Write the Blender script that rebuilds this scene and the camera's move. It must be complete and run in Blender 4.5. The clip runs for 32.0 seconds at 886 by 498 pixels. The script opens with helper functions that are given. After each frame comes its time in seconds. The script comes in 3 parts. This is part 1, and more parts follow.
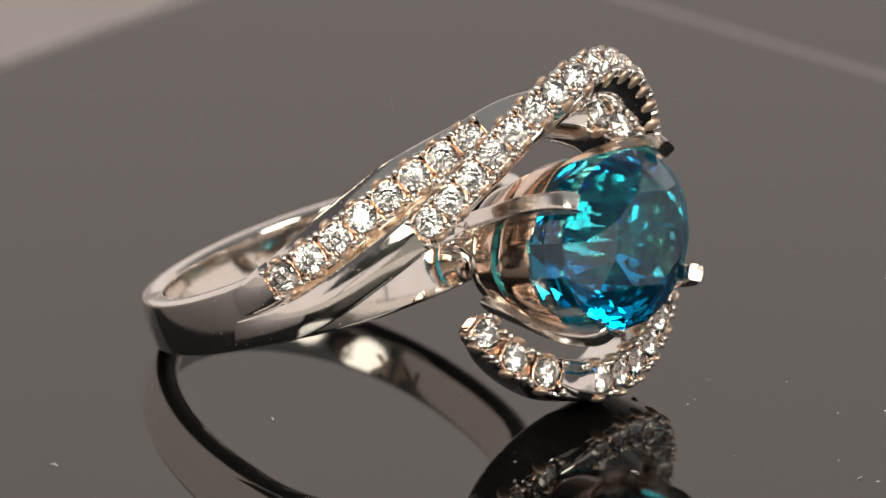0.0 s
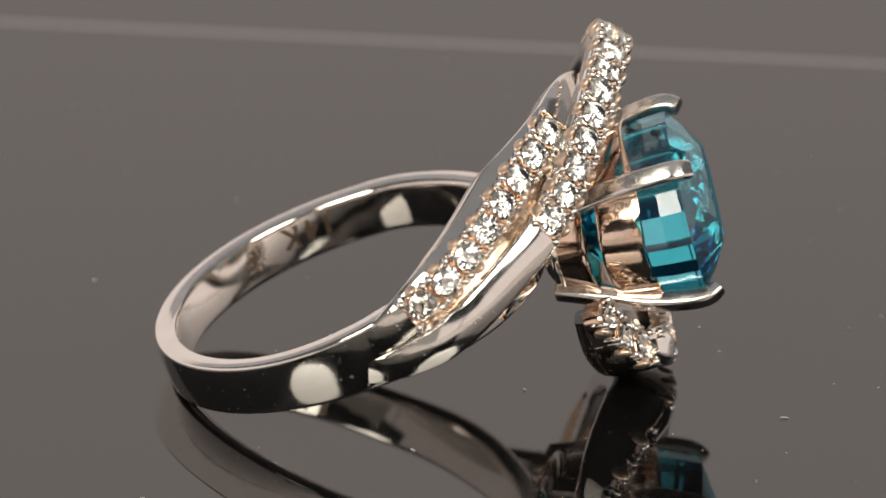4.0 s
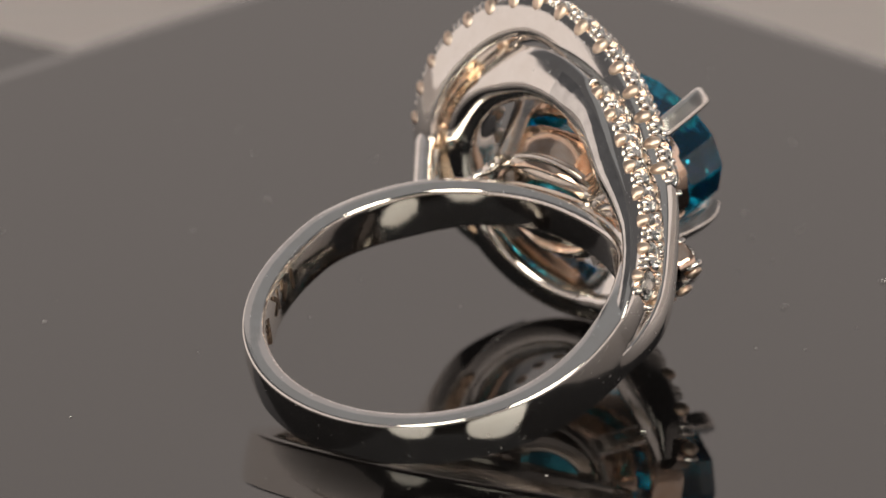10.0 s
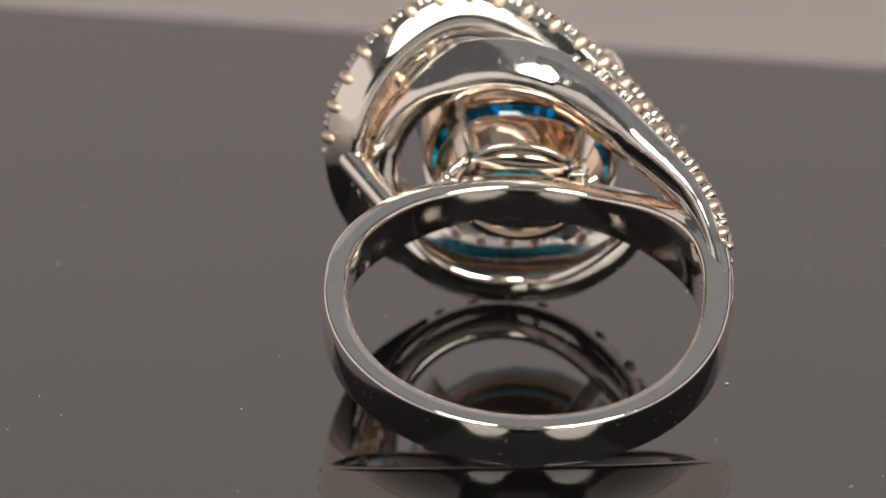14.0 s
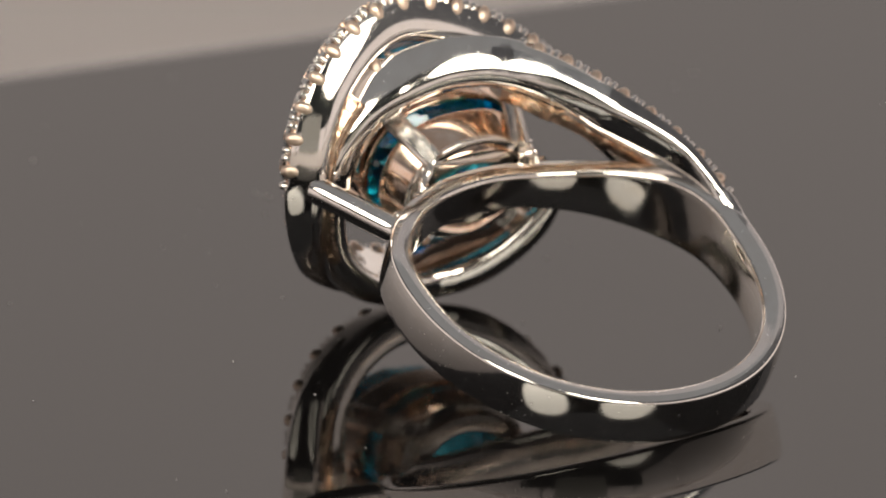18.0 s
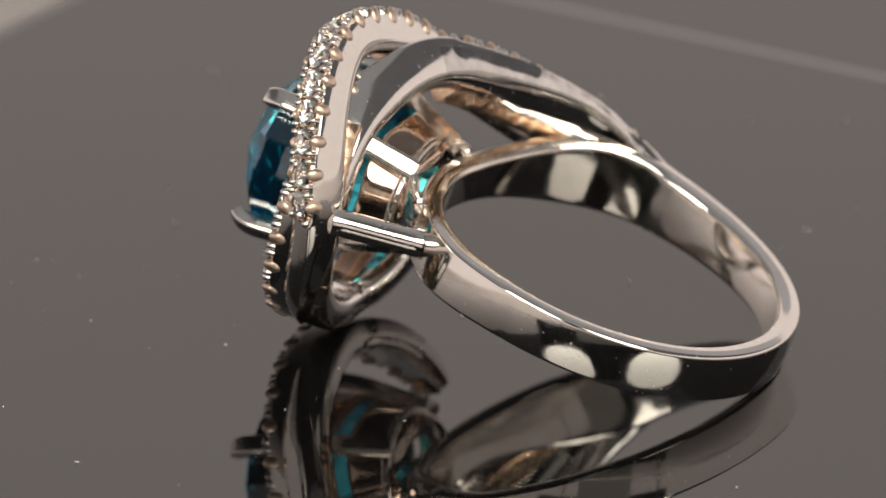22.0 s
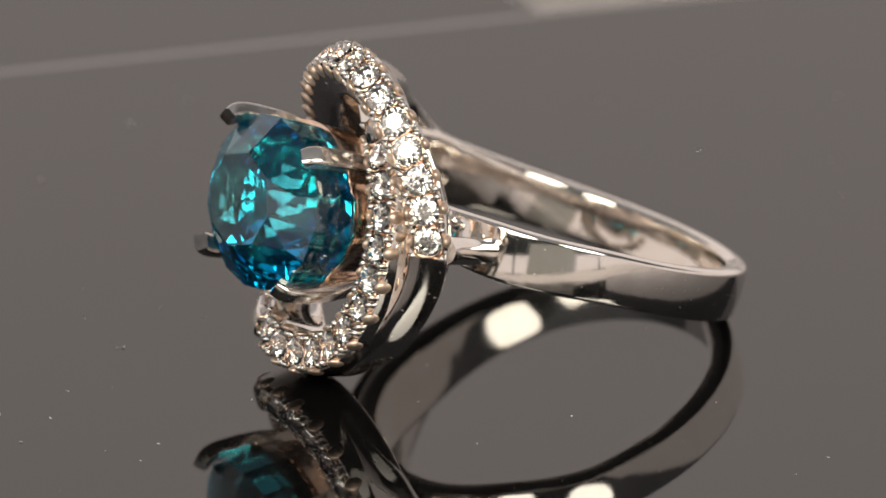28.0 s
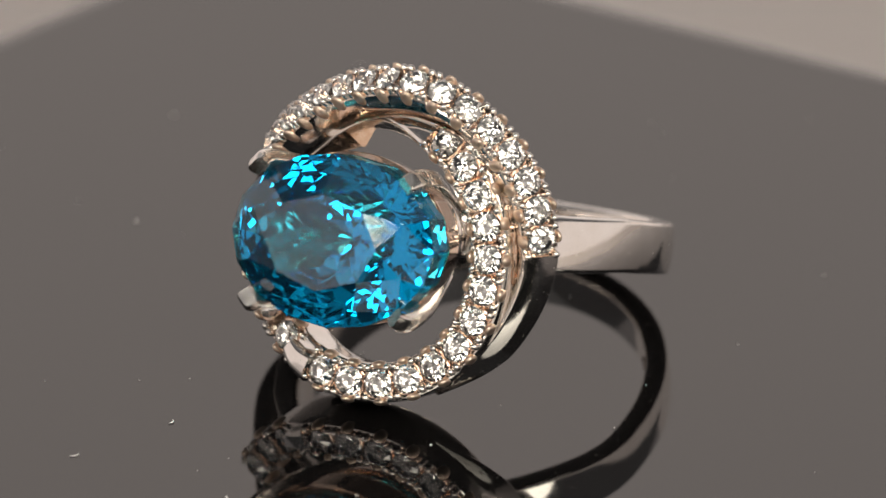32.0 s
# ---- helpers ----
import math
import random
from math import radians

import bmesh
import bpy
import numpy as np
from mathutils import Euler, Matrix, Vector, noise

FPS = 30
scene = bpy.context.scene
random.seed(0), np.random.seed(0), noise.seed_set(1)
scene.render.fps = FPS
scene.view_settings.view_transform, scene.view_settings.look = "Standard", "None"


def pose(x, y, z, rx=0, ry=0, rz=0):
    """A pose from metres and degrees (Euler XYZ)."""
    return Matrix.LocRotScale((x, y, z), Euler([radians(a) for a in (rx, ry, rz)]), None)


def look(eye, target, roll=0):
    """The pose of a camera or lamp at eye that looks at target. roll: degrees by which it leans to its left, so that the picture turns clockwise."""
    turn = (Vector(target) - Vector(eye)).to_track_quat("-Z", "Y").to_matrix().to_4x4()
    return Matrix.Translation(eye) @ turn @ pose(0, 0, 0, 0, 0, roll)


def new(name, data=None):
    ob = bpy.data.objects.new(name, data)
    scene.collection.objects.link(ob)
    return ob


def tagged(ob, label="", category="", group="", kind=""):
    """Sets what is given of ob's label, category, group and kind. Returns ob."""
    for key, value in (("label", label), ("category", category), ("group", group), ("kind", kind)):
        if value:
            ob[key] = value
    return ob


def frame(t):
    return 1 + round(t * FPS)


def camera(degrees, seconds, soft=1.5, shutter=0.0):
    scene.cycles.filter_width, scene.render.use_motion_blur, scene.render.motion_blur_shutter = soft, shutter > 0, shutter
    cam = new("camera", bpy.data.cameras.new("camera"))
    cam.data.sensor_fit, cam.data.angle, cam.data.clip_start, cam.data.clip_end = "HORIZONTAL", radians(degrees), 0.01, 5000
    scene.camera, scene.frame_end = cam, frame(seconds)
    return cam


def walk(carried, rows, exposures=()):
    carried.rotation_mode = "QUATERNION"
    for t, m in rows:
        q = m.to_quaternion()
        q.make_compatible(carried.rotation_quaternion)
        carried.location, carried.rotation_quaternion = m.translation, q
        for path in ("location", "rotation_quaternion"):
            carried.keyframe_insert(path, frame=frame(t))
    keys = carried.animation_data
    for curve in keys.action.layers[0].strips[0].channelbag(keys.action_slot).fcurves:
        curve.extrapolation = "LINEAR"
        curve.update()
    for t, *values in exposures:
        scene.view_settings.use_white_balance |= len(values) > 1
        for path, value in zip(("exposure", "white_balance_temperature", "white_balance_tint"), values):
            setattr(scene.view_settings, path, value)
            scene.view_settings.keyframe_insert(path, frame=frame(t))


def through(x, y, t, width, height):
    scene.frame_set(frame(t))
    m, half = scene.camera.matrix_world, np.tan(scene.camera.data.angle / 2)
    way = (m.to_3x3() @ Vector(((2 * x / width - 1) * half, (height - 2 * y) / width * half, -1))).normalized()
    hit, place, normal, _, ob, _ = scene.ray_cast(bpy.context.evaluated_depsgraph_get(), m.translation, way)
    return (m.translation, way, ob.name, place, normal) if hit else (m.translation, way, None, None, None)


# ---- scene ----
# One telephoto close-up camera that stands still; the ring turns on a small plate.
cam = camera(5.0, 32.0, soft=1.5)
EYE = pose(0, -0.4628, 0.18006, 90 - 20.659, 0, 0.1713) @ pose(0, 0, 0, 0, 0, 0.6174)
walk(cam, [(0.0, EYE), (32.0, EYE)])
cam.data.dof.use_dof = True
cam.data.dof.focus_distance = 0.488
cam.data.dof.aperture_fstop = 55.0

MM = 0.001


def angle(t):
    """The turntable's angle in degrees."""
    return 8.6312 * t + 0.7593 * math.sin(2 * math.pi * t / 36) + 0.019 * math.cos(2 * math.pi * t / 36)


# ring frame: origin among the claw tips, x out of the big stone, z along the finger
RING = Matrix.Translation((7.784 * MM, -7.675 * MM, 9.085 * MM)) @ pose(0, 0, 0, -0.284, -14.857, -33.333)

# ---- world and light ----
world = bpy.data.worlds.new("world")
scene.world = world
world.use_nodes = True
world.node_tree.nodes["Background"].inputs[0].default_value = (0.02, 0.02, 0.02, 1)
world.node_tree.nodes["Background"].inputs[1].default_value = 0.3


# ---- materials ----
def material(name, color, rough=0.5, metal=0.0, **more):
    m = bpy.data.materials.new(name)
    m.use_nodes = True
    b = m.node_tree.nodes["Principled BSDF"]
    b.inputs["Base Color"].default_value = (*color, 1)
    b.inputs["Roughness"].default_value = rough
    b.inputs["Metallic"].default_value = metal
    for k, v in more.items():
        b.inputs[k].default_value = v
    return m


def grain(m, scale, spread, bump=0.0, colors=None, detail=4.0, fine=None):
    """Noise over a material: its roughness by spread, relief by bump, colour between two."""
    nt = m.node_tree
    b = nt.nodes["Principled BSDF"]
    tc = nt.nodes.new("ShaderNodeTexCoord")
    n = nt.nodes.new("ShaderNodeTexNoise")
    n.inputs["Scale"].default_value = scale
    n.inputs["Detail"].default_value = detail
    nt.links.new(tc.outputs["Object"], n.inputs["Vector"])
    r = b.inputs["Roughness"].default_value
    mp = nt.nodes.new("ShaderNodeMapRange")
    mp.inputs["From Min"].default_value, mp.inputs["From Max"].default_value = 0.3, 0.7
    mp.inputs["To Min"].default_value, mp.inputs["To Max"].default_value = max(0.0, r - spread), r + spread
    nt.links.new(n.outputs["Fac"], mp.inputs["Value"])
    nt.links.new(mp.outputs["Result"], b.inputs["Roughness"])
    if bump:
        n2 = nt.nodes.new("ShaderNodeTexNoise")
        n2.inputs["Scale"].default_value = fine or scale * 3
        nt.links.new(tc.outputs["Object"], n2.inputs["Vector"])
        bp = nt.nodes.new("ShaderNodeBump")
        bp.inputs["Strength"].default_value = 1.0
        bp.inputs["Distance"].default_value = bump
        nt.links.new(n2.outputs["Fac"], bp.inputs["Height"])
        nt.links.new(bp.outputs["Normal"], b.inputs["Normal"])
    if colors:
        cr = nt.nodes.new("ShaderNodeValToRGB")
        cr.color_ramp.elements[0].position, cr.color_ramp.elements[1].position = 0.35, 0.65
        cr.color_ramp.elements[0].color = (*colors[0], 1)
        cr.color_ramp.elements[1].color = (*colors[1], 1)
        nt.links.new(n.outputs["Fac"], cr.inputs["Fac"])
        nt.links.new(cr.outputs["Color"], b.inputs["Base Color"])
    return m


def glass(name, color, ior, rough=0.0):
    m = bpy.data.materials.new(name)
    m.use_nodes = True
    nt = m.node_tree
    nt.nodes.remove(nt.nodes["Principled BSDF"])
    g = nt.nodes.new("ShaderNodeBsdfGlass")
    g.inputs["Color"].default_value = (*color, 1)
    g.inputs["IOR"].default_value = ior
    g.inputs["Roughness"].default_value = rough
    nt.links.new(g.outputs[0], nt.nodes["Material Output"].inputs[0])
    return m


def tinted_gem(name, through, bounced, body, ior):
    """Clear stone: plain gloss outside, its colour deepens with each full reflection within, a little body colour."""
    m = bpy.data.materials.new(name)
    m.use_nodes = True
    nt = m.node_tree
    nt.nodes.remove(nt.nodes["Principled BSDF"])
    a, g, f, x = (nt.nodes.new("ShaderNode" + k) for k in ("BsdfRefraction", "BsdfGlossy", "Fresnel", "MixShader"))
    a.inputs["Color"].default_value, a.inputs["IOR"].default_value, a.inputs["Roughness"].default_value = (*through, 1), ior, 0.025
    g.inputs["Roughness"].default_value = 0.015
    f.inputs["IOR"].default_value = ior
    mix = nt.nodes.new("ShaderNodeMixRGB")
    mix.inputs[1].default_value, mix.inputs[2].default_value = (1, 1, 1, 1), (*bounced, 1)
    nt.links.new(f.outputs[0], mix.inputs[0])
    nt.links.new(mix.outputs[0], g.inputs["Color"])
    nt.links.new(f.outputs[0], x.inputs[0])
    nt.links.new(a.outputs[0], x.inputs[1])
    nt.links.new(g.outputs[0], x.inputs[2])
    haze, both = nt.nodes.new("ShaderNodeBsdfDiffuse"), nt.nodes.new("ShaderNodeMixShader")
    haze.inputs[0].default_value, both.inputs[0].default_value = (*body, 1), 0.03
    nt.links.new(x.outputs[0], both.inputs[1])
    nt.links.new(haze.outputs[0], both.inputs[2])
    nt.links.new(both.outputs[0], nt.nodes["Material Output"].inputs[0])
    return m


def glow(name, color, strength):
    m = bpy.data.materials.new(name)
    m.use_nodes = True
    nt = m.node_tree
    nt.nodes.remove(nt.nodes["Principled BSDF"])
    e = nt.nodes.new("ShaderNodeEmission")
    e.inputs[0].default_value = (*color, 1)
    e.inputs[1].default_value = strength
    nt.links.new(e.outputs[0], nt.nodes["Material Output"].inputs[0])
    return m


GOLD = grain(material("polished_white_gold", (0.84, 0.795, 0.75), 0.09, 1.0), 900, 0.03, 2e-6, ((0.83, 0.78, 0.73), (0.865, 0.825, 0.785)), fine=2500)


def worn(m, scale, most):
    """Sparse tiny rough specks over a polished metal."""
    nt = m.node_tree
    b = nt.nodes["Principled BSDF"]
    src = b.inputs["Roughness"].links[0].from_socket
    tc, n, mp, add = (nt.nodes.new("ShaderNode" + k) for k in ("TexCoord", "TexNoise", "MapRange", "Math"))
    n.inputs["Scale"].default_value, n.inputs["Detail"].default_value = scale, 3.0
    mp.inputs["From Min"].default_value, mp.inputs["From Max"].default_value = 0.66, 0.74
    mp.inputs["To Max"].default_value = most
    nt.links.new(tc.outputs["Object"], n.inputs["Vector"])
    nt.links.new(n.outputs["Fac"], mp.inputs["Value"])
    nt.links.new(src, add.inputs[0])
    nt.links.new(mp.outputs["Result"], add.inputs[1])
    nt.links.new(add.outputs[0], b.inputs["Roughness"])


worn(GOLD, 4500, 0.24)
ROSE = grain(material("unpolished_warm_gold", (0.76, 0.54, 0.38), 0.22, 1.0), 1500, 0.08, 2e-6, ((0.66, 0.44, 0.29), (0.82, 0.62, 0.46)), fine=4000)
WARM = grain(material("polished_warm_gold", (0.85, 0.64, 0.50), 0.11, 1.0), 1200, 0.04, 4e-6, ((0.81, 0.57, 0.42), (0.88, 0.70, 0.58)), fine=3000)
PEACH = grain(material("matt_peach_gold", (0.80, 0.64, 0.52), 0.4, 1.0), 1500, 0.08, 5e-6, ((0.74, 0.57, 0.45), (0.84, 0.69, 0.57)), fine=4000)
SATIN = grain(material("worn_white_gold", (0.84, 0.78, 0.72), 0.1, 1.0), 900, 0.04, 3e-6, ((0.82, 0.75, 0.68), (0.86, 0.81, 0.76)), fine=2500)
CAST = grain(material("rough_cast_white_gold", (0.74, 0.72, 0.70), 0.1, 1.0), 800, 0.05, 1.3e-5, ((0.62, 0.60, 0.58), (0.80, 0.77, 0.74)), fine=1700)
BRUSHED = grain(material("filed_white_gold", (0.84, 0.79, 0.745), 0.2, 1.0), 900, 0.07, 9e-6, ((0.80, 0.74, 0.68), (0.87, 0.83, 0.79)), fine=2600)
DIAMOND = glass("diamond", (1.0, 0.995, 0.985), 2.42, 0.015)
ZIRCON = tinted_gem("blue_zircon", (0.30, 0.82, 0.90), (0.10, 0.76, 1.0), (0.0, 0.40, 0.85), 1.95)
PLATE = grain(material("black_gloss_plate", (0.005, 0.0045, 0.0045), 0.025, 0.0, **{"IOR": 1.55}), 60, 0.012)
PAPER = grain(material("backdrop_paper", (0.48, 0.43, 0.415), 0.7), 6, 0.1)
MARK = grain(material("stamped_mark", (0.20, 0.14, 0.10), 0.45, 1.0), 2000, 0.1)
DUST = material("dust", (0.85, 0.83, 0.80), 0.5)
BLACK = material("lamp_housing", (0.02, 0.02, 0.02), 0.4)
# walls, screens and ceiling: emission stands in for lamplight falling on them
SCREEN = glow("screen_glow", (1.0, 0.878, 0.812), 0.80)
FRONT = glow("front_wall_glow", (0.93, 1.0, 0.98), 0.018)
WARM_FILL = glow("warm_fill_glow", (1.0, 0.93, 0.8), 0.3)
REAR = glow("back_wall_glow", (1.0, 0.93, 0.92), 0.37)
SIDE = glow("side_wall_glow", (0.98, 0.95, 0.97), 0.10)
CEIL = glow("ceiling_glow", (0.97, 0.97, 0.98), 0.24)
LAMP = glow("lamp_diffuser", (1.0, 0.945, 0.82), 8.5)


# ---- helpers for meshes ----
def part(name, bm, mat, parent=None, label="", smooth=True, m=None):
    me = bpy.data.meshes.new(name)
    bm.to_mesh(me)
    bm.free()
    me.materials.append(mat)
    if smooth:
        for p in me.polygons:
            p.use_smooth = True
        me.set_sharp_from_angle(angle=radians(38))
    ob = new(name, me)
    ob.parent = parent
    if m is not None:
        ob.matrix_basis = m
    if label:
        ob["label"] = label
    return ob


def spline(pts, n):
    """n even steps along a Catmull-Rom line through rows of numbers."""
    p = np.array(pts, float)
    q = np.vstack([2 * p[0] - p[1], p, 2 * p[-1] - p[-2]])
    fine = []
    for i in range(len(p) - 1):
        a, b, c, d = q[i:i + 4]
        for u in np.linspace(0, 1, 24, endpoint=False):
            fine.append(0.5 * (2 * b + (c - a) * u + (2 * a - 5 * b + 4 * c - d) * u * u + (3 * b - a - 3 * c + d) * u ** 3))
    fine.append(p[-1])
    fine = np.array(fine)
    s = np.r_[0, np.cumsum(np.linalg.norm(np.diff(fine[:, :3], axis=0), axis=1))]
    t = np.linspace(0, s[-1], n)
    return np.stack([np.interp(t, s, fine[:, k]) for k in range(fine.shape[1])], 1)


def unit(v):
    return v / np.maximum(np.linalg.norm(v, axis=-1, keepdims=True), 1e-9)


def frames(p, nrm, closed=False):
    """Tangents, normals square to them, and the third axis."""
    t = np.roll(p, -1, 0) - np.roll(p, 1, 0) if closed else np.gradient(p, axis=0)
    t = unit(t)
    nrm = unit(nrm - (nrm * t).sum(1, keepdims=True) * t)
    return t, nrm, np.cross(t, nrm)


def round_box(k=4, r=0.3, top=1.0):
    """A rounded rectangle from -1 to 1 as (across, up) pairs; top narrows its upper side."""
    out = []
    for cx, cy, a0 in ((1 - r, 1 - r, 0), (-1 + r, 1 - r, 90), (-1 + r, -1 + r, 180), (1 - r, -1 + r, 270)):
        for i in range(k + 1):
            a = radians(a0 + 90 * i / k)
            x, y = cx + r * math.cos(a), cy + r * math.sin(a)
            out.append((x * (top if y > 0 else 1.0), y))
    return out


def sweep(p, nrm, width, depth, profile, closed=False, cap=True):
    """A bar along p (mm): its upper face at p looks along nrm, it is width across and depth deep."""
    t, n, b = frames(p, nrm, closed)
    bm = bmesh.new()
    rings = []
    for i in range(len(p)):
        mid = p[i] - n[i] * depth[i] / 2
        rings.append([bm.verts.new((mid + b[i] * x * width[i] / 2 + n[i] * y * depth[i] / 2) * MM) for x, y in profile])
    k = len(profile)
    for i in range(len(p) if closed else len(p) - 1):
        a, c = rings[i], rings[(i + 1) % len(p)]
        for j in range(k):
            bm.faces.new((a[j], a[(j + 1) % k], c[(j + 1) % k], c[j]))
    if cap and not closed:
        bm.faces.new(rings[0][::-1])
        bm.faces.new(rings[-1])
    bmesh.ops.recalc_face_normals(bm, faces=bm.faces)
    return bm


def tube(p, r, k=12, closed=False):
    """A round bar along p (mm) with radii r."""
    p = np.array(p, float)
    r = np.broadcast_to(r, len(p))
    ref = np.tile([0.31, 0.52, 0.79], (len(p), 1))
    prof = [(math.cos(2 * math.pi * i / k), math.sin(2 * math.pi * i / k)) for i in range(k)]
    t, n, b = frames(p, ref, closed)
    return sweep(p + n * r[:, None], ref, 2 * r, 2 * r, prof, closed)


def axes(p, n, t):
    """A pose (mm) at p with z along n and x along t."""
    n = Vector(n).normalized()
    t = Vector(t)
    t = (t - n * t.dot(n)).normalized()
    m = Matrix((t, n.cross(t), n)).transposed().to_4x4()
    m.translation = Vector(p) * MM
    return m


def gem(rx, ry, crown, table, pav, girdle, n=8, tiers=((0.5, 0.5),)):
    """A brilliant cut: table, stars, kites, girdle facets and pavilion, z up, girdle at 0 (mm)."""
    bm = bmesh.new()

    def ring(r, z, count, off):
        return [bm.verts.new((rx * r * math.cos(2 * math.pi * (i + off) / count) * MM, ry * r * math.sin(2 * math.pi * (i + off) / count) * MM, z * MM)) for i in range(count)]
    tab = ring(table, crown, n, 0.0)
    mid = ring((table + 1) / 2 + 0.035, crown * 0.5, n, 0.5)
    gt = ring(1.0, girdle / 2, 2 * n, 0.0)
    gb = ring(1.0, -girdle / 2, 2 * n, 0.0)
    bm.faces.new(tab)
    for i in range(n):
        j = (i + 1) % n
        bm.faces.new((tab[i], mid[i], tab[j]))
        bm.faces.new((tab[j], mid[i], gt[(2 * i + 2) % (2 * n)], mid[j]))
        bm.faces.new((mid[i], gt[2 * i], gt[2 * i + 1]))
        bm.faces.new((mid[i], gt[2 * i + 1], gt[(2 * i + 2) % (2 * n)]))
    for i in range(2 * n):
        j = (i + 1) % (2 * n)
        bm.faces.new((gt[i], gb[i], gb[j], gt[j]))
    last = gb
    turned_by = 0
    for s, (r, f) in enumerate(tiers):
        straight = r > 0.9
        off, turned_by = turned_by, turned_by if straight else 1 - turned_by
        nxt = ring(r, -girdle / 2 - pav * f, 2 * n, 0.5 * turned_by)
        if straight:
            for i in range(2 * n):
                j = (i + 1) % (2 * n)
                bm.faces.new((last[i], nxt[i], nxt[j], last[j]))
            last = nxt
            continue
        for i in range(2 * n):
            j = (i + 1) % (2 * n)
            if off == 0:
                bm.faces.new((last[i], nxt[i], last[j]))
                bm.faces.new((last[j], nxt[i], nxt[j]))
            else:
                bm.faces.new((last[i], nxt[j], last[j]))
                bm.faces.new((last[i], nxt[i], nxt[j]))
        last = nxt
    tip = bm.verts.new((0, 0, (-girdle / 2 - pav) * MM))
    for i in range(2 * n):
        bm.faces.new((last[i], tip, last[(i + 1) % (2 * n)]))
    bmesh.ops.recalc_face_normals(bm, faces=bm.faces)
    return bm


def ball(r, k=8):
    bm = bmesh.new()
    bmesh.ops.create_uvsphere(bm, u_segments=k + 2, v_segments=k - 2, radius=r * MM)
    return bm


# ---- the place: added glowing walls, ground, turntable, plate ----
def slab(name, corners, thick, mat, label, kind="structure", category=""):
    """A board from four corners in metres, thick along its normal."""
    bm = bmesh.new()
    vs = [bm.verts.new(c) for c in corners]
    f = bm.faces.new(vs)
    bm.normal_update()
    nrm = f.normal.copy()
    r = bmesh.ops.extrude_face_region(bm, geom=[f])
    for v in r["geom"]:
        if isinstance(v, bmesh.types.BMVert):
            v.co -= nrm * thick
    bmesh.ops.recalc_face_normals(bm, faces=bm.faces)
    return tagged(part(name, bm, mat, smooth=False), label, category, kind=kind)


def place():
    """Unseen walls and ceiling round the turntable, with low bright screens; all glow by themselves."""
    w, b, f, h, z0 = 0.55, 0.62, -0.75, 0.8, -0.012
    slab("ground", [(-w, f, z0), (w, f, z0), (w, b, z0), (-w, b, z0)], 0.01, PAPER, "grey paper sweep under the turntable")
    lows = {"wall_back": 0.34, "wall_side_1": 0.31, "wall_side_2": 0.27, "wall_front_1": 0.15, "wall_front_2": 0.15}
    sides = {"wall_back": ((-w, b), (w, b)), "wall_side_1": ((-w, f), (-w, b)), "wall_side_2": ((w, b), (w, f)), "wall_front_1": ((w, f), (0.2, f)), "wall_front_2": ((-0.2, f), (-w, f))}
    # unseen, added for the reflections: each side has its own glow, graded by height
    for name, (p, q) in sides.items():
        top = lows[name]
        slab(name, [(*p, z0), (*q, z0), (*q, top), (*p, top)], 0.01, SCREEN, "low glowing white paper screen")
        slab(name + "_upper", [(*p, top), (*q, top), (*q, h), (*p, h)], 0.01, {"wall_back": REAR, "wall_side_1": SIDE, "wall_side_2": SIDE}.get(name, FRONT), "unseen wall added above the screen, with its own glow")
    # added warm fill glow, no known source; brightens gold that mirrors the camera side
    slab("wall_front_middle", [(0.2, f, z0), (-0.2, f, z0), (-0.2, f, 0.26), (0.2, f, 0.26)], 0.01, WARM_FILL, "unseen warm glowing fill panel added behind the camera")
    slab("wall_front_middle_upper", [(0.2, f, 0.26), (-0.2, f, 0.26), (-0.2, f, h), (0.2, f, h)], 0.01, FRONT, "unseen faintly glowing wall added behind the camera")
    slab("ceiling", [(-w, b, h), (w, b, h), (w, f, h), (-w, f, h)], 0.01, CEIL, "unseen ceiling added with a dim glow")


def lamp(az, el, dist, w, h):
    """A soft lamp on a stand, at a bearing and height angle seen from the ring."""
    a, e = radians(az), radians(el)
    eye = Vector((math.sin(a) * math.cos(e) * dist, math.cos(a) * math.cos(e) * dist, math.sin(e) * dist))
    ob = tagged(new("soft_lamp"), "warm white soft lamp with rounded diffuser on a stand", "lamp", "lamps beside the camera")
    ob.matrix_basis = Matrix.Translation((eye.x, eye.y, -0.012))
    m = Matrix.Translation((0, 0, eye.z + 0.012)) @ look((0, 0, 0), -eye)
    prof = round_box(8, 0.8)
    for name, mat, z, k, deep in (("housing", BLACK, 0.009, 1.05, 0.04), ("diffuser", LAMP, 0.0, 1.0, 0.008)):
        bm = bmesh.new()
        front = [bm.verts.new((x * w / 2 * k, y * h / 2 * k, z)) for x, y in prof]
        back = [bm.verts.new((x * w / 2 * k, y * h / 2 * k, z + deep)) for x, y in prof]
        bm.faces.new(front)
        bm.faces.new(back[::-1])
        for i in range(len(prof)):
            j = (i + 1) % len(prof)
            bm.faces.new((front[i], back[i], back[j], front[j]))
        bmesh.ops.recalc_face_normals(bm, faces=bm.faces)
        part(name, bm, mat, ob, smooth=False, m=m)
    d = eye.xy.normalized() * 0.15
    part("pole", tube([(d.x / MM, d.y / MM, 4), (d.x / MM, d.y / MM, eye.z / MM)], 6.0, 12), BLACK, ob)
    part("foot", tube([(d.x / MM, d.y / MM, 0), (d.x / MM, d.y / MM, 5)], 60.0, 32), BLACK, ob)
    return ob


place()
lamp(149, 37, 0.62, 0.30, 0.31)
lamp(-157, 37, 0.62, 0.25, 0.28)


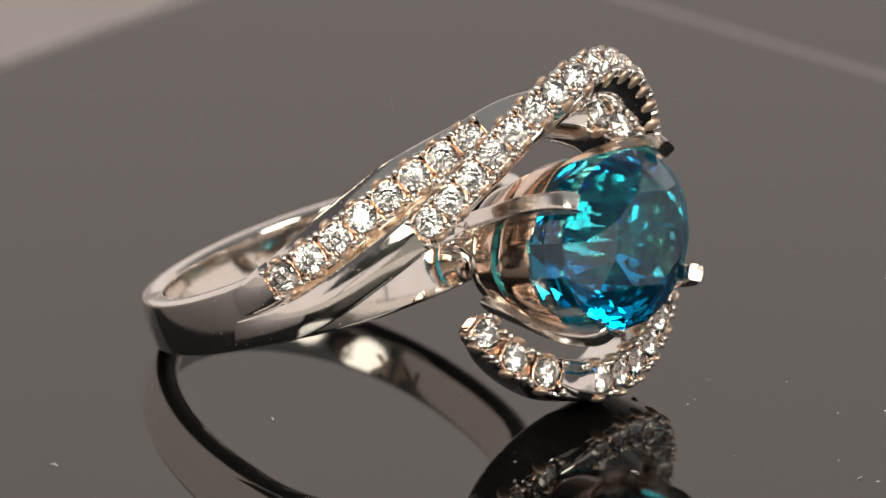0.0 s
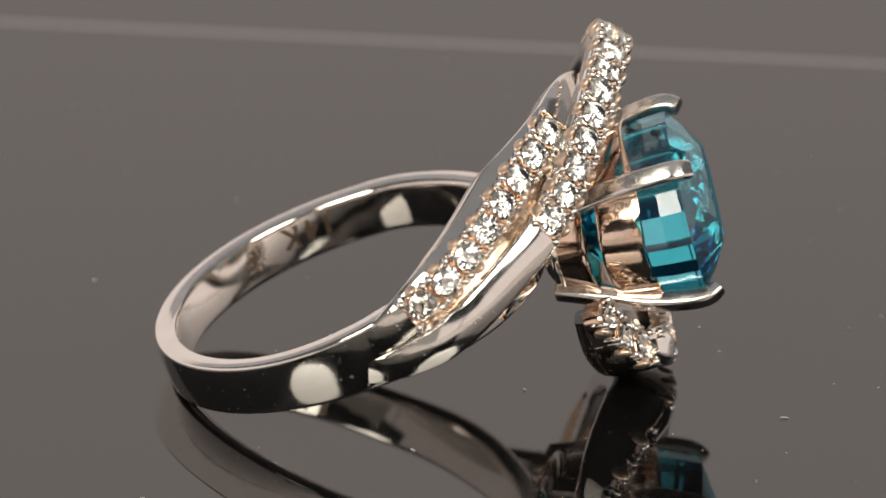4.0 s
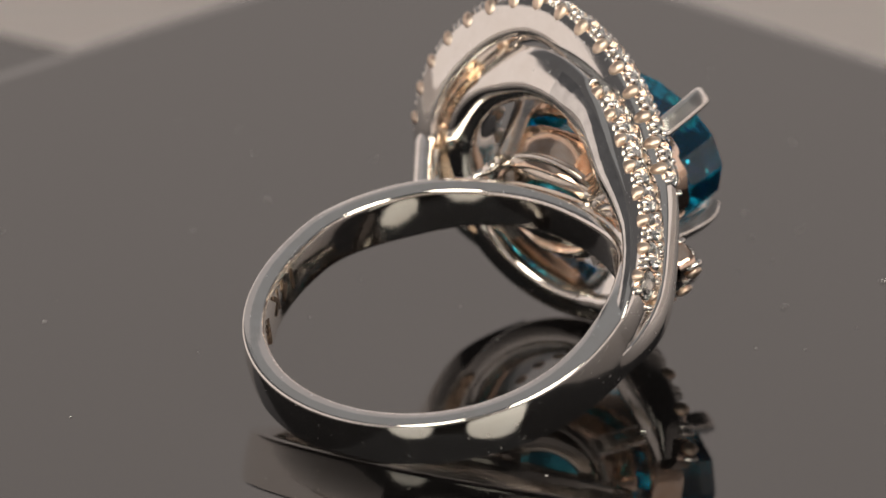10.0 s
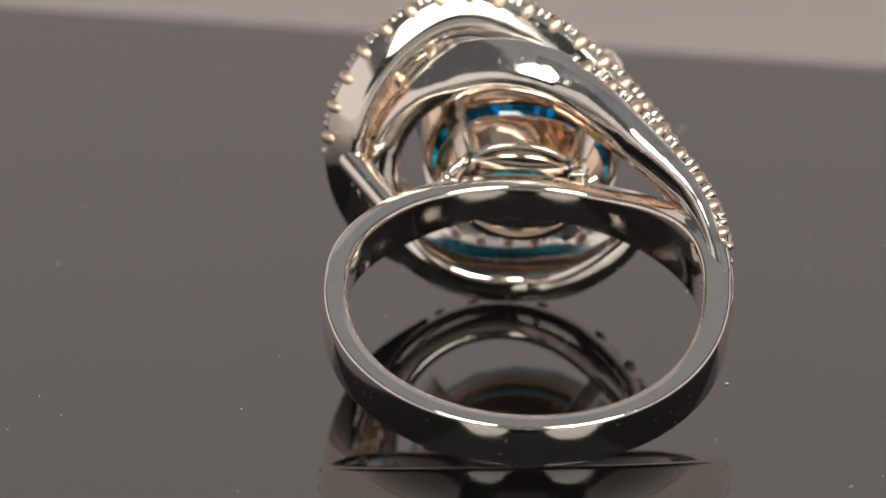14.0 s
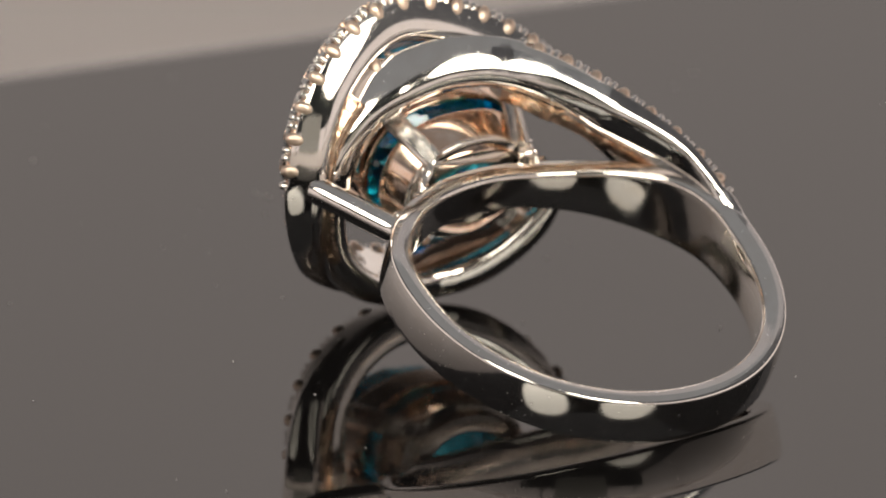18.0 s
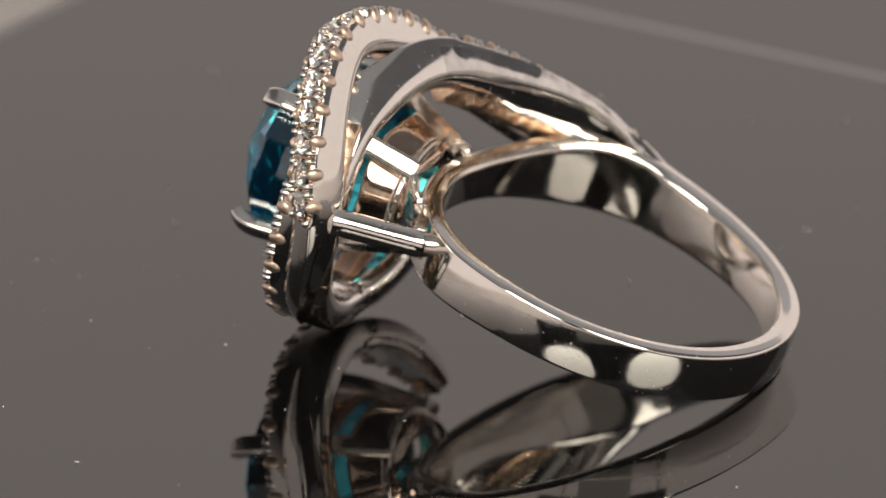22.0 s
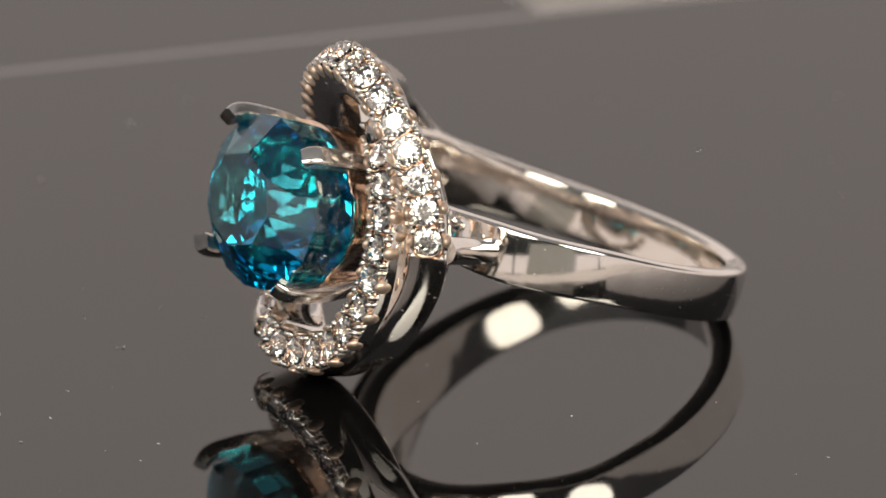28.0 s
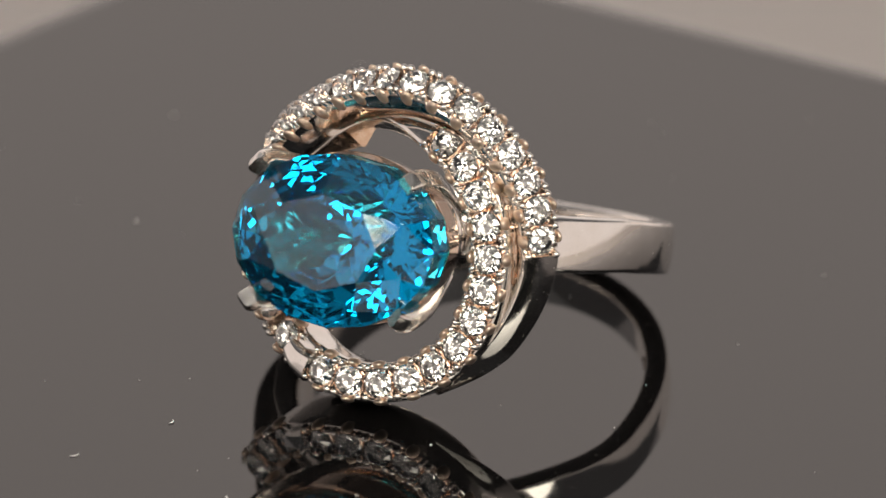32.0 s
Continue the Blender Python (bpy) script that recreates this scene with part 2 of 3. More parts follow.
def tile(half_x, half_y, corner, turn, shift, rows):
    """A flat board with rounded corners and worked edges, from (height, inset) rows in mm."""
    bm = bmesh.new()
    loops = []
    for z, inset in rows:
        loop = []
        for cx, cy, a0 in ((1, 1, 0), (-1, 1, 90), (-1, -1, 180), (1, -1, 270)):
            for i in range(6):
                a = radians(a0 + 18 * i)
                x = shift + cx * (half_x - corner) + (corner - inset) * math.cos(a)
                y = cy * (half_y - corner) + (corner - inset) * math.sin(a)
                loop.append(bm.verts.new(((x * math.cos(turn) - y * math.sin(turn)) * MM, (x * math.sin(turn) + y * math.cos(turn)) * MM, z * MM)))
        loops.append(loop)
    k = len(loops[0])
    for a, c in zip(loops, loops[1:]):
        for i in range(k):
            bm.faces.new((a[i], c[i], c[(i + 1) % k], a[(i + 1) % k]))
    bm.faces.new(loops[0])
    bm.faces.new(loops[-1][::-1])
    bmesh.ops.recalc_face_normals(bm, faces=bm.faces)
    return bm


def turntable_arm():
    """The long narrow turning board that carries the plate."""
    ob = tagged(new("turntable"), "long grey glossy board turning under the plate", "turntable")
    part("top", tile(37, 80, 4, radians(150), 0.0, ((-4.9, 0.6), (-5.1, 0.2), (-5.5, 0), (-8.6, 0))), PLATE, ob, smooth=False)
    part("foot", tube([(0, 0, -12), (0, 0, -8.6)], 18.0, 48), BLACK, ob, "dark round foot")
    return ob


def plate_tile():
    """A square gloss plate with a small polished bevel all round."""
    bm = tile(46.9, 46.9, 3.0, radians(48.8), -0.5, ((0, 1.3), (-0.15, 0.3), (-0.45, 0), (-4.1, 0), (-4.9, 0.8)))
    return tagged(part("plate", bm, PLATE, smooth=False), "square black glossy acrylic plate on the turntable", "plate")


board = turntable_arm()
plate = plate_tile()

# ---- the ring ----
ring = tagged(new("ring"), "white gold swirl ring with blue oval zircon and small diamonds", "ring")

# shank: one closed finger loop in its own slightly tilted plane, narrower where it bridges under the basket
def loop_point(deg, inset=0.0):
    """A place on the band's outer face, or inset from it, and its outward way."""
    c, q = math.cos(radians(deg)), math.sin(radians(deg))
    rx, skew = (10.625, -0.70) if c < 0 else (8.67, -0.14)
    dip = min(1.0, max(0.0, (c - 0.1) / 0.6))
    x, y = -16.292 + (rx - inset) * c, -0.63 + (9.645 - inset) * q + skew * c * q
    z = -0.08 + 0.088 * (x + 16.292) + 0.047 * (y + 0.63) - 0.3 * dip * dip * (3 - 2 * dip)
    return np.array([x, y, z]), np.array([c, q, 0.088 * c + 0.047 * q])


def band_section(w, d, ro=0.2, ri=0.3):
    """A comfort-fit band profile in mm: swelling outer face, soft corners, slightly rounded inside."""
    out = []
    for sx, sy, r, a0 in ((1, 0, ro, 0), (-1, 0, ro, 90), (-1, -1, ri, 180), (1, -1, ri, 270)):
        cx, cy = sx * (w / 2 - r), -r if sy == 0 else r - d
        out += [(cx + r * math.cos(radians(a0 + 18 * i)), cy + r * math.sin(radians(a0 + 18 * i))) for i in range(6)]
        if a0 in (90, 270):
            ends = ((-1, -ro), (-1, ri - d)) if a0 == 90 else ((1, ri - d), (1, -ro))
            out += [(sd * (w / 2 + 0.05 * 4 * u * (1 - u)), ends[0][1] + (ends[1][1] - ends[0][1]) * u) for u in (0.15, 0.35, 0.5, 0.65, 0.85) for sd in (ends[0][0],)]
        if a0 == 0:
            out += [((w / 2 - ro) * u, 0.075 * (1 - u * u)) for u in (0.8, 0.5, 0.2, -0.2, -0.5, -0.8)]
        if a0 == 180:
            out += [((w / 2 - ri) * u, -d - 0.05 * (1 - u * u)) for u in (-0.8, -0.4, 0.0, 0.4, 0.8)]
    return out


def shank():
    n = 240
    deg = np.linspace(-180, 180, n, endpoint=False)
    rows = [loop_point(a) for a in deg]
    p, nr = np.array([r[0] for r in rows]), np.array([r[1] for r in rows])
    rise = np.interp(deg, [-135, -98, -72, -52], [0, 0.24, 0.24, 0])
    width = np.interp(deg, [-180, -110, -85, -60, 25, 44, 62, 90, 180], [2.6, 2.5, 2.4, 2.25, 2.2, 2.85, 2.65, 2.5, 2.6])
    t, nr, b = frames(p, nr, True)
    bm = bmesh.new()
    fork = np.interp(deg, [-150, -120, -100, -85, -74, -66, -56, -46, -36, -24], [0, 0.1, 0.45, 0.9, 1.35, 1.5, 1.35, 1.0, 0.6, 0])
    bell = np.exp(-0.5 * (np.arange(-20, 21) / 6.5) ** 2)
    fork, width, rise = (np.convolve(np.r_[g[-20:], g, g[:20]], bell / bell.sum(), "valid") for g in (fork, width, rise))
    loops = [[bm.verts.new((p[i] + b[i] * (x - fork[i] / 2) + nr[i] * (y + rise[i])) * MM) for x, y in band_section(width[i] + fork[i], 1.12 + rise[i])] for i in range(n)]
    k = len(loops[0])
    for i in range(n):
        g, h = loops[i], loops[(i + 1) % n]
        for j in range(k):
            bm.faces.new((g[j], g[(j + 1) % k], h[(j + 1) % k], h[j]))
    bmesh.ops.recalc_face_normals(bm, faces=bm.faces)
    ob = part("shank", bm, GOLD, ring, "polished white gold band")
    ob.data.materials.append(SATIN)
    inside = {j for j, (x, y) in enumerate(band_section(2.4, 1.12)) if y < -1.0}
    for f in ob.data.polygons:
        if f.index % k in inside and (f.index + 1) % k in inside:
            f.material_index = 1


shank()

# swirl lines: x, y, z of the upper face and its normal
LN = [(-20.6, -9.1, -0.1, -0.4, -0.9, -0.06), (-16.98, -10.62, 0.3, -0.04, -1.03, -0.05), (-13.25, -10.2, 1.75, 0.54, -0.8, 0.2), (-10.65, -8.92, 3.2, 0.58, -0.68, 0.3), (-7.7, -5.9, 5.2, 0.59, -0.58, 0.38),
      (-5.85, -3.55, 6.25, 0.62, -0.42, 0.52), (-4.8, -1.0, 6.85, 0.66, -0.2, 0.6), (-4.05, 1.45, 6.5, 0.76, 0.06, 0.5), (-3.4, 3.75, 5.35, 0.9, 0.14, 0.3), (-3.1, 5.15, 4.5, 0.98, 0.14, 0.15), (-3.1, 6.85, 1.75, 1, 0.1, 0.02),
      (-3.2, 7.02, -1.5, 1, 0.1, -0.02), (-3.15, 6.15, -4.25, 1, 0.08, -0.02), (-3.1, 3.72, -6.32, 1, 0.03, 0.04), (-3, 0.75, -6.98, 1, 0, 0.07),
      (-3, -1.1, -6.63, 1, 0, 0.05), (-3.9, -2.95, -6.0, 0.95, 0, 0), (-4.9, -5.55, -3.8, 0.9, -0.2, 0), (-5.3, -6.4, -2.3, 0.9, -0.3, 0)]
UV = [(-20.6, -9.1, -0.9, -0.4, -0.9, -0.06), (-18.6, -10.08, -0.9, -0.2, -1, -0.06), (-16.32, -10.66, -0.9, 0.1, -1, -0.05), (-13.95, -10.65, -0.65, 0.33, -0.88, 0.02),
      (-11.67, -10.1, 0.1, 0.47, -0.84, 0.1), (-7.8, -8.05, 2.25, 0.6, -0.75, 0.22), (-6.45, -7.0, 3.2, 0.62, -0.68, 0.3), (-4.7, -5.03, 4.95, 0.65, -0.5, 0.5), (-3.4, -2.85, 6.5, 0.66, -0.26, 0.66), (-2.7, -1.1, 7.38, 0.66, -0.1, 0.74),
      (-1.88, 2.3, 8.18, 0.66, 0.15, 0.74), (-2.15, 5.0, 7.5, 0.66, 0.42, 0.62), (-3.05, 7.35, 5.62, 0.66, 0.6, 0.45), (-4.12, 8.82, 2.95, 0.66, 0.73, 0.2),
      (-5, 9, -0.47, 0.6, 0.8, -0.1), (-4.8, 7.8, -3.9, 0.5, 0.75, -0.4), (-4.6, 6.4, -5.55, 0.5, 0.6, -0.6), (-4.5, 4.6, -6.85, 0.5, 0.4, -0.75)]


INNER_SETS = [((-13.3, -10.2, 1.75), (-5.8, -3.5, 6.27)), ((-3.35, 3.8, 5.3), (-3.0, -1.0, -6.66)), ((-4.2, -3.6, -5.5), (-5.2, -6.2, -2.7))]
OUTER_SETS = [((-6.45, -7.0, 3.2), (-4.7, 9.05, 1.45))]


def swirl(name, rows, width, depth, sets, power, label, edge=((0, 1), (0, 0)), cast=(0, 0)):
    s = spline(rows, 240)
    pad = np.vstack([2 * s[0] - s[40:0:-1], s, 2 * s[-1] - s[-2:-42:-1]])
    soft = [np.exp(-0.5 * (np.arange(-40, 41) / w) ** 2) for w in (5.0, 5.0, 5.0, 14.0, 14.0, 14.0)]
    s = np.stack([np.convolve(pad[:, j], soft[j] / soft[j].sum(), "valid") for j in range(6)], 1)
    u = np.linspace(0, 1, 240)
    d = np.r_[0, np.cumsum(np.linalg.norm(np.diff(s[:, :3], axis=0), axis=1))]
    sink = np.zeros(240)
    for first, last in sets:
        a, z = (d[np.argmin(np.linalg.norm(s[:, :3] - np.array(q), axis=1))] for q in (first, last))
        sink = np.maximum(sink, np.clip((np.minimum(d - a, z - d) + 0.78) / 0.1, 0, 1))
    wide, deep, rib = np.interp(u, *width) / 2, np.interp(u, *depth), np.interp(u, *edge)
    swell = 0.18 * np.clip((u - 0.07) / 0.08, 0, 1)
    round_by = np.interp(u, *power)
    p, n3 = s[:, :3], s[:, 3:]
    t, n, b = frames(p, n3)
    bm = bmesh.new()
    loops = []
    for i in range(240):
        w, e, tw = wide[i], 0.13 * sink[i], min(0.76, wide[i] * 0.8)
        sec = [(tw, -e), ((tw + w) / 2, -e), (w - 0.1, -e), (w - 0.03, -e - 0.03), (w, -e - 0.1)]
        for k in range(1, 20):
            g = (k if k < 10 else 20 - k) / 10
            f = math.pi / 2 * g ** (round_by[i] / 2.6)
            f = f if k <= 10 else math.pi - f
            x = math.copysign(abs(math.cos(f)) ** (2 / round_by[i]), math.cos(f)) * w
            sec.append((x, -e - 0.1 - (deep[i] - e - 0.1) * math.sin(f) ** (2 / round_by[i])))
        sec += [(-w, -e - 0.1), (-w + 0.03, -e - 0.03), (-w + 0.1, -e), (-(tw + w) / 2, -e), (-tw, -e)]
        for f in (-1.0, -0.6, -0.2, 0.2, 0.6, 1.0):
            sec.append((f * tw, -e - 0.72 * sink[i]))
        sec = [(x, y + swell[i] * min(1, w) * (1 - sink[i]) * max(0, 1 - (x / w) ** 2) if y > -e - 0.101 else y) for x, y in sec]
        lean = [min(1.0, max(0.0, (-x - tw) / (w - tw + 1e-6))) * rib[i] for x, y in sec]
        sec = [(x - k, y - 0.8 * k * (y > -0.3)) for k, (x, y) in zip(lean, sec)]
        loops.append([bm.verts.new((p[i] + b[i] * x + n[i] * y) * MM) for x, y in sec])
    m = len(loops[0])
    for g, h in zip(loops, loops[1:]):
        for j in range(m):
            bm.faces.new((g[j], g[(j + 1) % m], h[(j + 1) % m], h[j]))
    bm.faces.new(loops[0][::-1])
    bm.faces.new(loops[-1])
    bmesh.ops.recalc_face_normals(bm, faces=bm.faces)
    ob = part(name, bm, GOLD, ring, label)
    ob.data.materials.append(CAST)
    for f in ob.data.polygons:
        if cast[0] < f.index / m / 240 < cast[1] and 16 <= f.index % m <= 22:
            f.material_index = 1
    return ob, s


inner, LNs = swirl("inner_swirl", LN, ([0, 0.06, 0.12, 0.2, 0.45, 0.9, 0.97, 1], [1.0, 1.2, 1.8, 1.95, 1.95, 1.9, 1.6, 0.9]), ([0, 0.06, 0.15, 0.2, 0.27, 0.45, 0.6, 0.88, 0.95, 1], [0.5, 0.85, 1.05, 1.3, 2.0, 2.3, 2.9, 3.0, 2.3, 1.6]), INNER_SETS, ([0, 0.1, 0.16, 0.26, 0.34, 0.48, 0.6, 1], [2.1, 2.5, 6.0, 5.5, 3.3, 3.0, 4.5, 4.5]), "white gold swirl arm set with diamonds", ([0, 0.1, 0.18, 0.28, 0.38, 1], [0, 0, 0.45, 0.55, 0, 0]), (0.11, 0.4))
outer, UVs = swirl("outer_swirl", UV, ([0, 0.05, 0.1, 0.16, 0.22, 0.3, 0.8, 0.92, 1], [0.5, 0.7, 1.3, 1.9, 1.95, 1.9, 1.9, 1.7, 0.5]), ([0, 0.12, 0.2, 0.27, 0.4, 0.8, 1], [0.5, 0.95, 1.15, 1.6, 2.0, 2.1, 0.8]), OUTER_SETS, ([0, 0.15, 0.3, 1], [2.6, 2.6, 3.6, 3.6]), "white gold swirl arm set with diamonds")

DIA = gem(0.73, 0.73, 0.24, 0.55, 0.62, 0.03, 8, ((0.66, 0.33), (0.33, 0.66)))
dia_mesh = None


def pave(arm, s, first, last, count):
    """Diamonds, cups and bead claws along an arm between two places on it."""
    global dia_mesh, cup_mesh, bead_mesh, scallop_mesh
    p = s[:, :3]
    t, n, b = frames(p, s[:, 3:])
    d = np.r_[0, np.cumsum(np.linalg.norm(np.diff(p, axis=0), axis=1))]
    a = d[np.argmin(np.linalg.norm(p - np.array(first), axis=1))]
    z = d[np.argmin(np.linalg.norm(p - np.array(last), axis=1))]
    step = (z - a) / (count - 1)

    def at(x):
        return tuple(np.array([np.interp(x, d, g[:, j]) for j in range(3)]) for g in (p, t, n, b))
    for i in range(count):
        q, tt, nn, bb = at(a + i * step)
        ob = new("diamond", dia_mesh)
        ob.parent = arm
        ob.matrix_basis = axes(q + nn * 0.12, nn, tt) @ pose(0, 0, 0, random.gauss(0, 2.5), random.gauss(0, 2.5), random.uniform(0, 45))
        c = new("cup", cup_mesh)
        c.parent = arm
        c.matrix_basis = axes(q, nn, tt)
        for side in (-1, 1):
            o = new("scallop", scallop_mesh)
            o.parent = arm
            o.matrix_basis = axes(q + bb * side * 0.9 - nn * 0.2, nn, tt)
    for i in range(count + 1):
        q, tt, nn, bb = at(a + (i - 0.5) * step)
        for side in (-1, 1):
            for k in ((-0.2, 0.2) if 0 < i < count else (0,)):
                o = new("bead_claw", bead_mesh)
                o.parent = arm
                o.matrix_basis = axes(q + bb * side * 0.72 + tt * k + nn * 0.12, nn, tt)


def shared(bm, name, mat, smooth):
    me = bpy.data.meshes.new(name)
    bm.to_mesh(me)
    bm.free()
    me.materials.append(mat)
    for f in me.polygons:
        f.use_smooth = smooth
    return me


def cup():
    """A small block with a conical seat for one diamond."""
    bm = bmesh.new()
    k = 24

    def loop(rx, ry, z, square):
        out = []
        for i in range(k):
            c, q = math.cos(2 * math.pi * i / k), math.sin(2 * math.pi * i / k)
            f = 1 / max(abs(c), abs(q)) if square else 1.0
            f = min(f, 1.12)
            out.append(bm.verts.new((rx * c * f * MM, ry * q * f * MM, z * MM)))
        return out
    rows = [loop(0.04, 0.04, -0.6, False), loop(0.735, 0.735, 0.03, False), loop(0.74, 0.76, 0.02, True), loop(0.8, 0.82, -0.06, True), loop(0.8, 0.83, -0.3, True), loop(0.78, 0.76, -0.95, True)]
    for a, c in zip(rows, rows[1:]):
        for i in range(k):
            bm.faces.new((a[i], c[i], c[(i + 1) % k], a[(i + 1) % k]))
    bm.faces.new(rows[0])
    bmesh.ops.recalc_face_normals(bm, faces=bm.faces)
    return bm


dia_mesh = shared(DIA, "diamond", DIAMOND, False)
cup_mesh = shared(cup(), "cup", WARM, True)


def bead():
    """A round-headed claw with a short stem below it."""
    bm = ball(0.19)
    for v in bm.verts:
        if v.co.z < -0.02 * MM:
            v.co.z -= 0.55 * MM
            v.co.x *= 0.9
    return bm


bead_mesh = shared(bead(), "bead_claw", GOLD, True)


def scallop():
    bm = ball(1.0, 10)
    bmesh.ops.transform(bm, matrix=Matrix.Diagonal((0.33, 0.19, 0.46, 1)), verts=bm.verts)
    return bm


scallop_mesh = shared(scallop(), "scallop", PEACH, True)

for (first, last), count in zip(INNER_SETS, (8, 13, 3)):
    pave(inner, LNs, first, last, count)
pave(outer, UVs, *OUTER_SETS[0], 16)


# warm grooves between the two arms
def groove(a0, a1, b0, b1, drop, deeper=0.0, depth=(1.7, 1.7, 1.7), ridge=0.0):
    def piece(s, f, l):
        i = int(np.argmin(np.linalg.norm(s[:, :3] - np.array(f), axis=1)))
        j = int(np.argmin(np.linalg.norm(s[:, :3] - np.array(l), axis=1)))
        return s[np.round(np.linspace(i, j, 60)).astype(int)]
    a, b = piece(LNs, a0, a1), piece(UVs, b0, b1)
    mid, nr = (a[:, :3] + b[:, :3]) / 2, unit(a[:, 3:]) + unit(b[:, 3:])
    gap = np.linalg.norm(a[:, :3] - b[:, :3], axis=1)
    part("groove", sweep(mid - unit(nr) * (drop + deeper * np.linspace(0, 1, 60) ** 2)[:, None], nr, np.maximum(gap - 0.9, 0.3), np.interp(np.linspace(0, 1, 60), [0, 0.4, 0.8], depth), round_box(3, 0.3)), ROSE, ring, "unpolished warm gold groove between the arms")
    if ridge:
        rnd = random.Random(11)
        part("groove_ridge", tube(mid - unit(nr) * (drop - 0.06), np.array([ridge + rnd.uniform(-0.035, 0.035) for q in mid]), 10), WARM, ring, "thin crinkled gold line in the groove")


groove((-14.8, -10.7, 1.2), (-5.85, -3.5, 6.27), (-13.6, -10.75, -0.55), (-3.3, -2.5, 6.7), 0.4, 1.0, (0.4, 0.9, 1.7))
groove((-3.1, 5.2, 4.4), (-3.1, 5.95, -4.35), (-3.0, 7.35, 5.6), (-4.8, 7.7, -3.9), 0.55, ridge=0.15)


# stamp on the inner wall of the band, its top towards -z
def stamp():
    def wall(deg, z):
        q, out = loop_point(deg, 1.18)
        out = Vector((out[0], out[1], 0)).normalized()
        return axes((q[0] - out.x * 0.01, q[1] - out.y * 0.01, q[2] + z), -out, (-out.y, out.x, 0))
    for ch, deg in (("1", 101.6), ("4", 106.6), ("K", 113.3)):
        cu = bpy.data.curves.new("letter", "FONT")
        cu.body, cu.size, cu.extrude, cu.align_x, cu.align_y = ch, 1.5 * MM, 0.02 * MM, "CENTER", "CENTER"
        cu.offset = 0.035 * MM
        ob = bpy.data.objects.new("letter", cu)
        me = bpy.data.meshes.new_from_object(ob)
        bpy.data.objects.remove(ob)
        me.materials.clear()
        me.materials.append(MARK)
        o = new("letter", me)
        o.parent = ring
        o.matrix_basis = wall(deg, 0.35)
    bm = bmesh.new()
    for i in range(9):
        a = 2 * math.pi * i / 8
        r, tube_r = (0.47, 0.16) if i < 8 else (0.0, 0.2)
        rings = []
        for j in range(12):
            b = 2 * math.pi * j / 12
            row = []
            for k in range(5):
                c = 2 * math.pi * k / 5
                g = tube_r + 0.035 * math.cos(c)
                row.append(bm.verts.new(((r * math.cos(a) + g * math.cos(b)) * MM, (r * math.sin(a) + g * math.sin(b)) * MM, 0.03 * math.sin(c) * MM)))
            rings.append(row)
        for j in range(12):
            g, h = rings[j], rings[(j + 1) % 12]
            for k in range(5):
                bm.faces.new((g[k], h[k], h[(k + 1) % 5], g[(k + 1) % 5]))
    bmesh.ops.recalc_face_normals(bm, faces=bm.faces)
    part("hallmark", bm, MARK, ring, "small rosette mark stamped in the band", m=wall(126.0, 0.15))


stamp()


def tip():
    rows = spline([(-2.75, -1.75, -6.65), (-2.95, -2.5, -6.35), (-3.4, -3.2, -5.85)], 16)
    part("tip", sweep(rows, np.tile([1.0, 0.0, -0.1], (16, 1)), np.linspace(1.6, 0.9, 16), np.linspace(1.5, 0.8, 16), round_box(5, 0.6)), GOLD, inner, "smooth rounded end of the arm")


tip()


# big stone and its basket, turned a little about the stone's axis
LEAN = pose(0, 0, 0, 3.3, 0, 0)


def stone():
    bm = gem(4.2, 5.45, 1.42, 0.56, 6.1, 0.14, 8, ((0.985, 0.17), (0.945, 0.36), (0.79, 0.5), (0.61, 0.63), (0.42, 0.76), (0.21, 0.89)))
    ob = part("zircon", bm, ZIRCON, ring, "large oval faceted sea-blue zircon", smooth=False)
    ob.matrix_basis = LEAN @ Matrix.Translation((-0.5 * MM, 0, 0)) @ Matrix(((0, 0, 1, 0), (0, 1, 0, 0), (-1, 0, 0, 0), (0, 0, 0, 1)))


stone()


def oval(x, ry, rz, wave=0.0, n=96):
    a = np.linspace(0, 2 * math.pi, n, endpoint=False)
    return np.stack([x + wave * np.cos(4 * a), ry * np.cos(a), rz * np.sin(a)], 1), np.stack([0 * a, np.cos(a), np.sin(a)], 1)


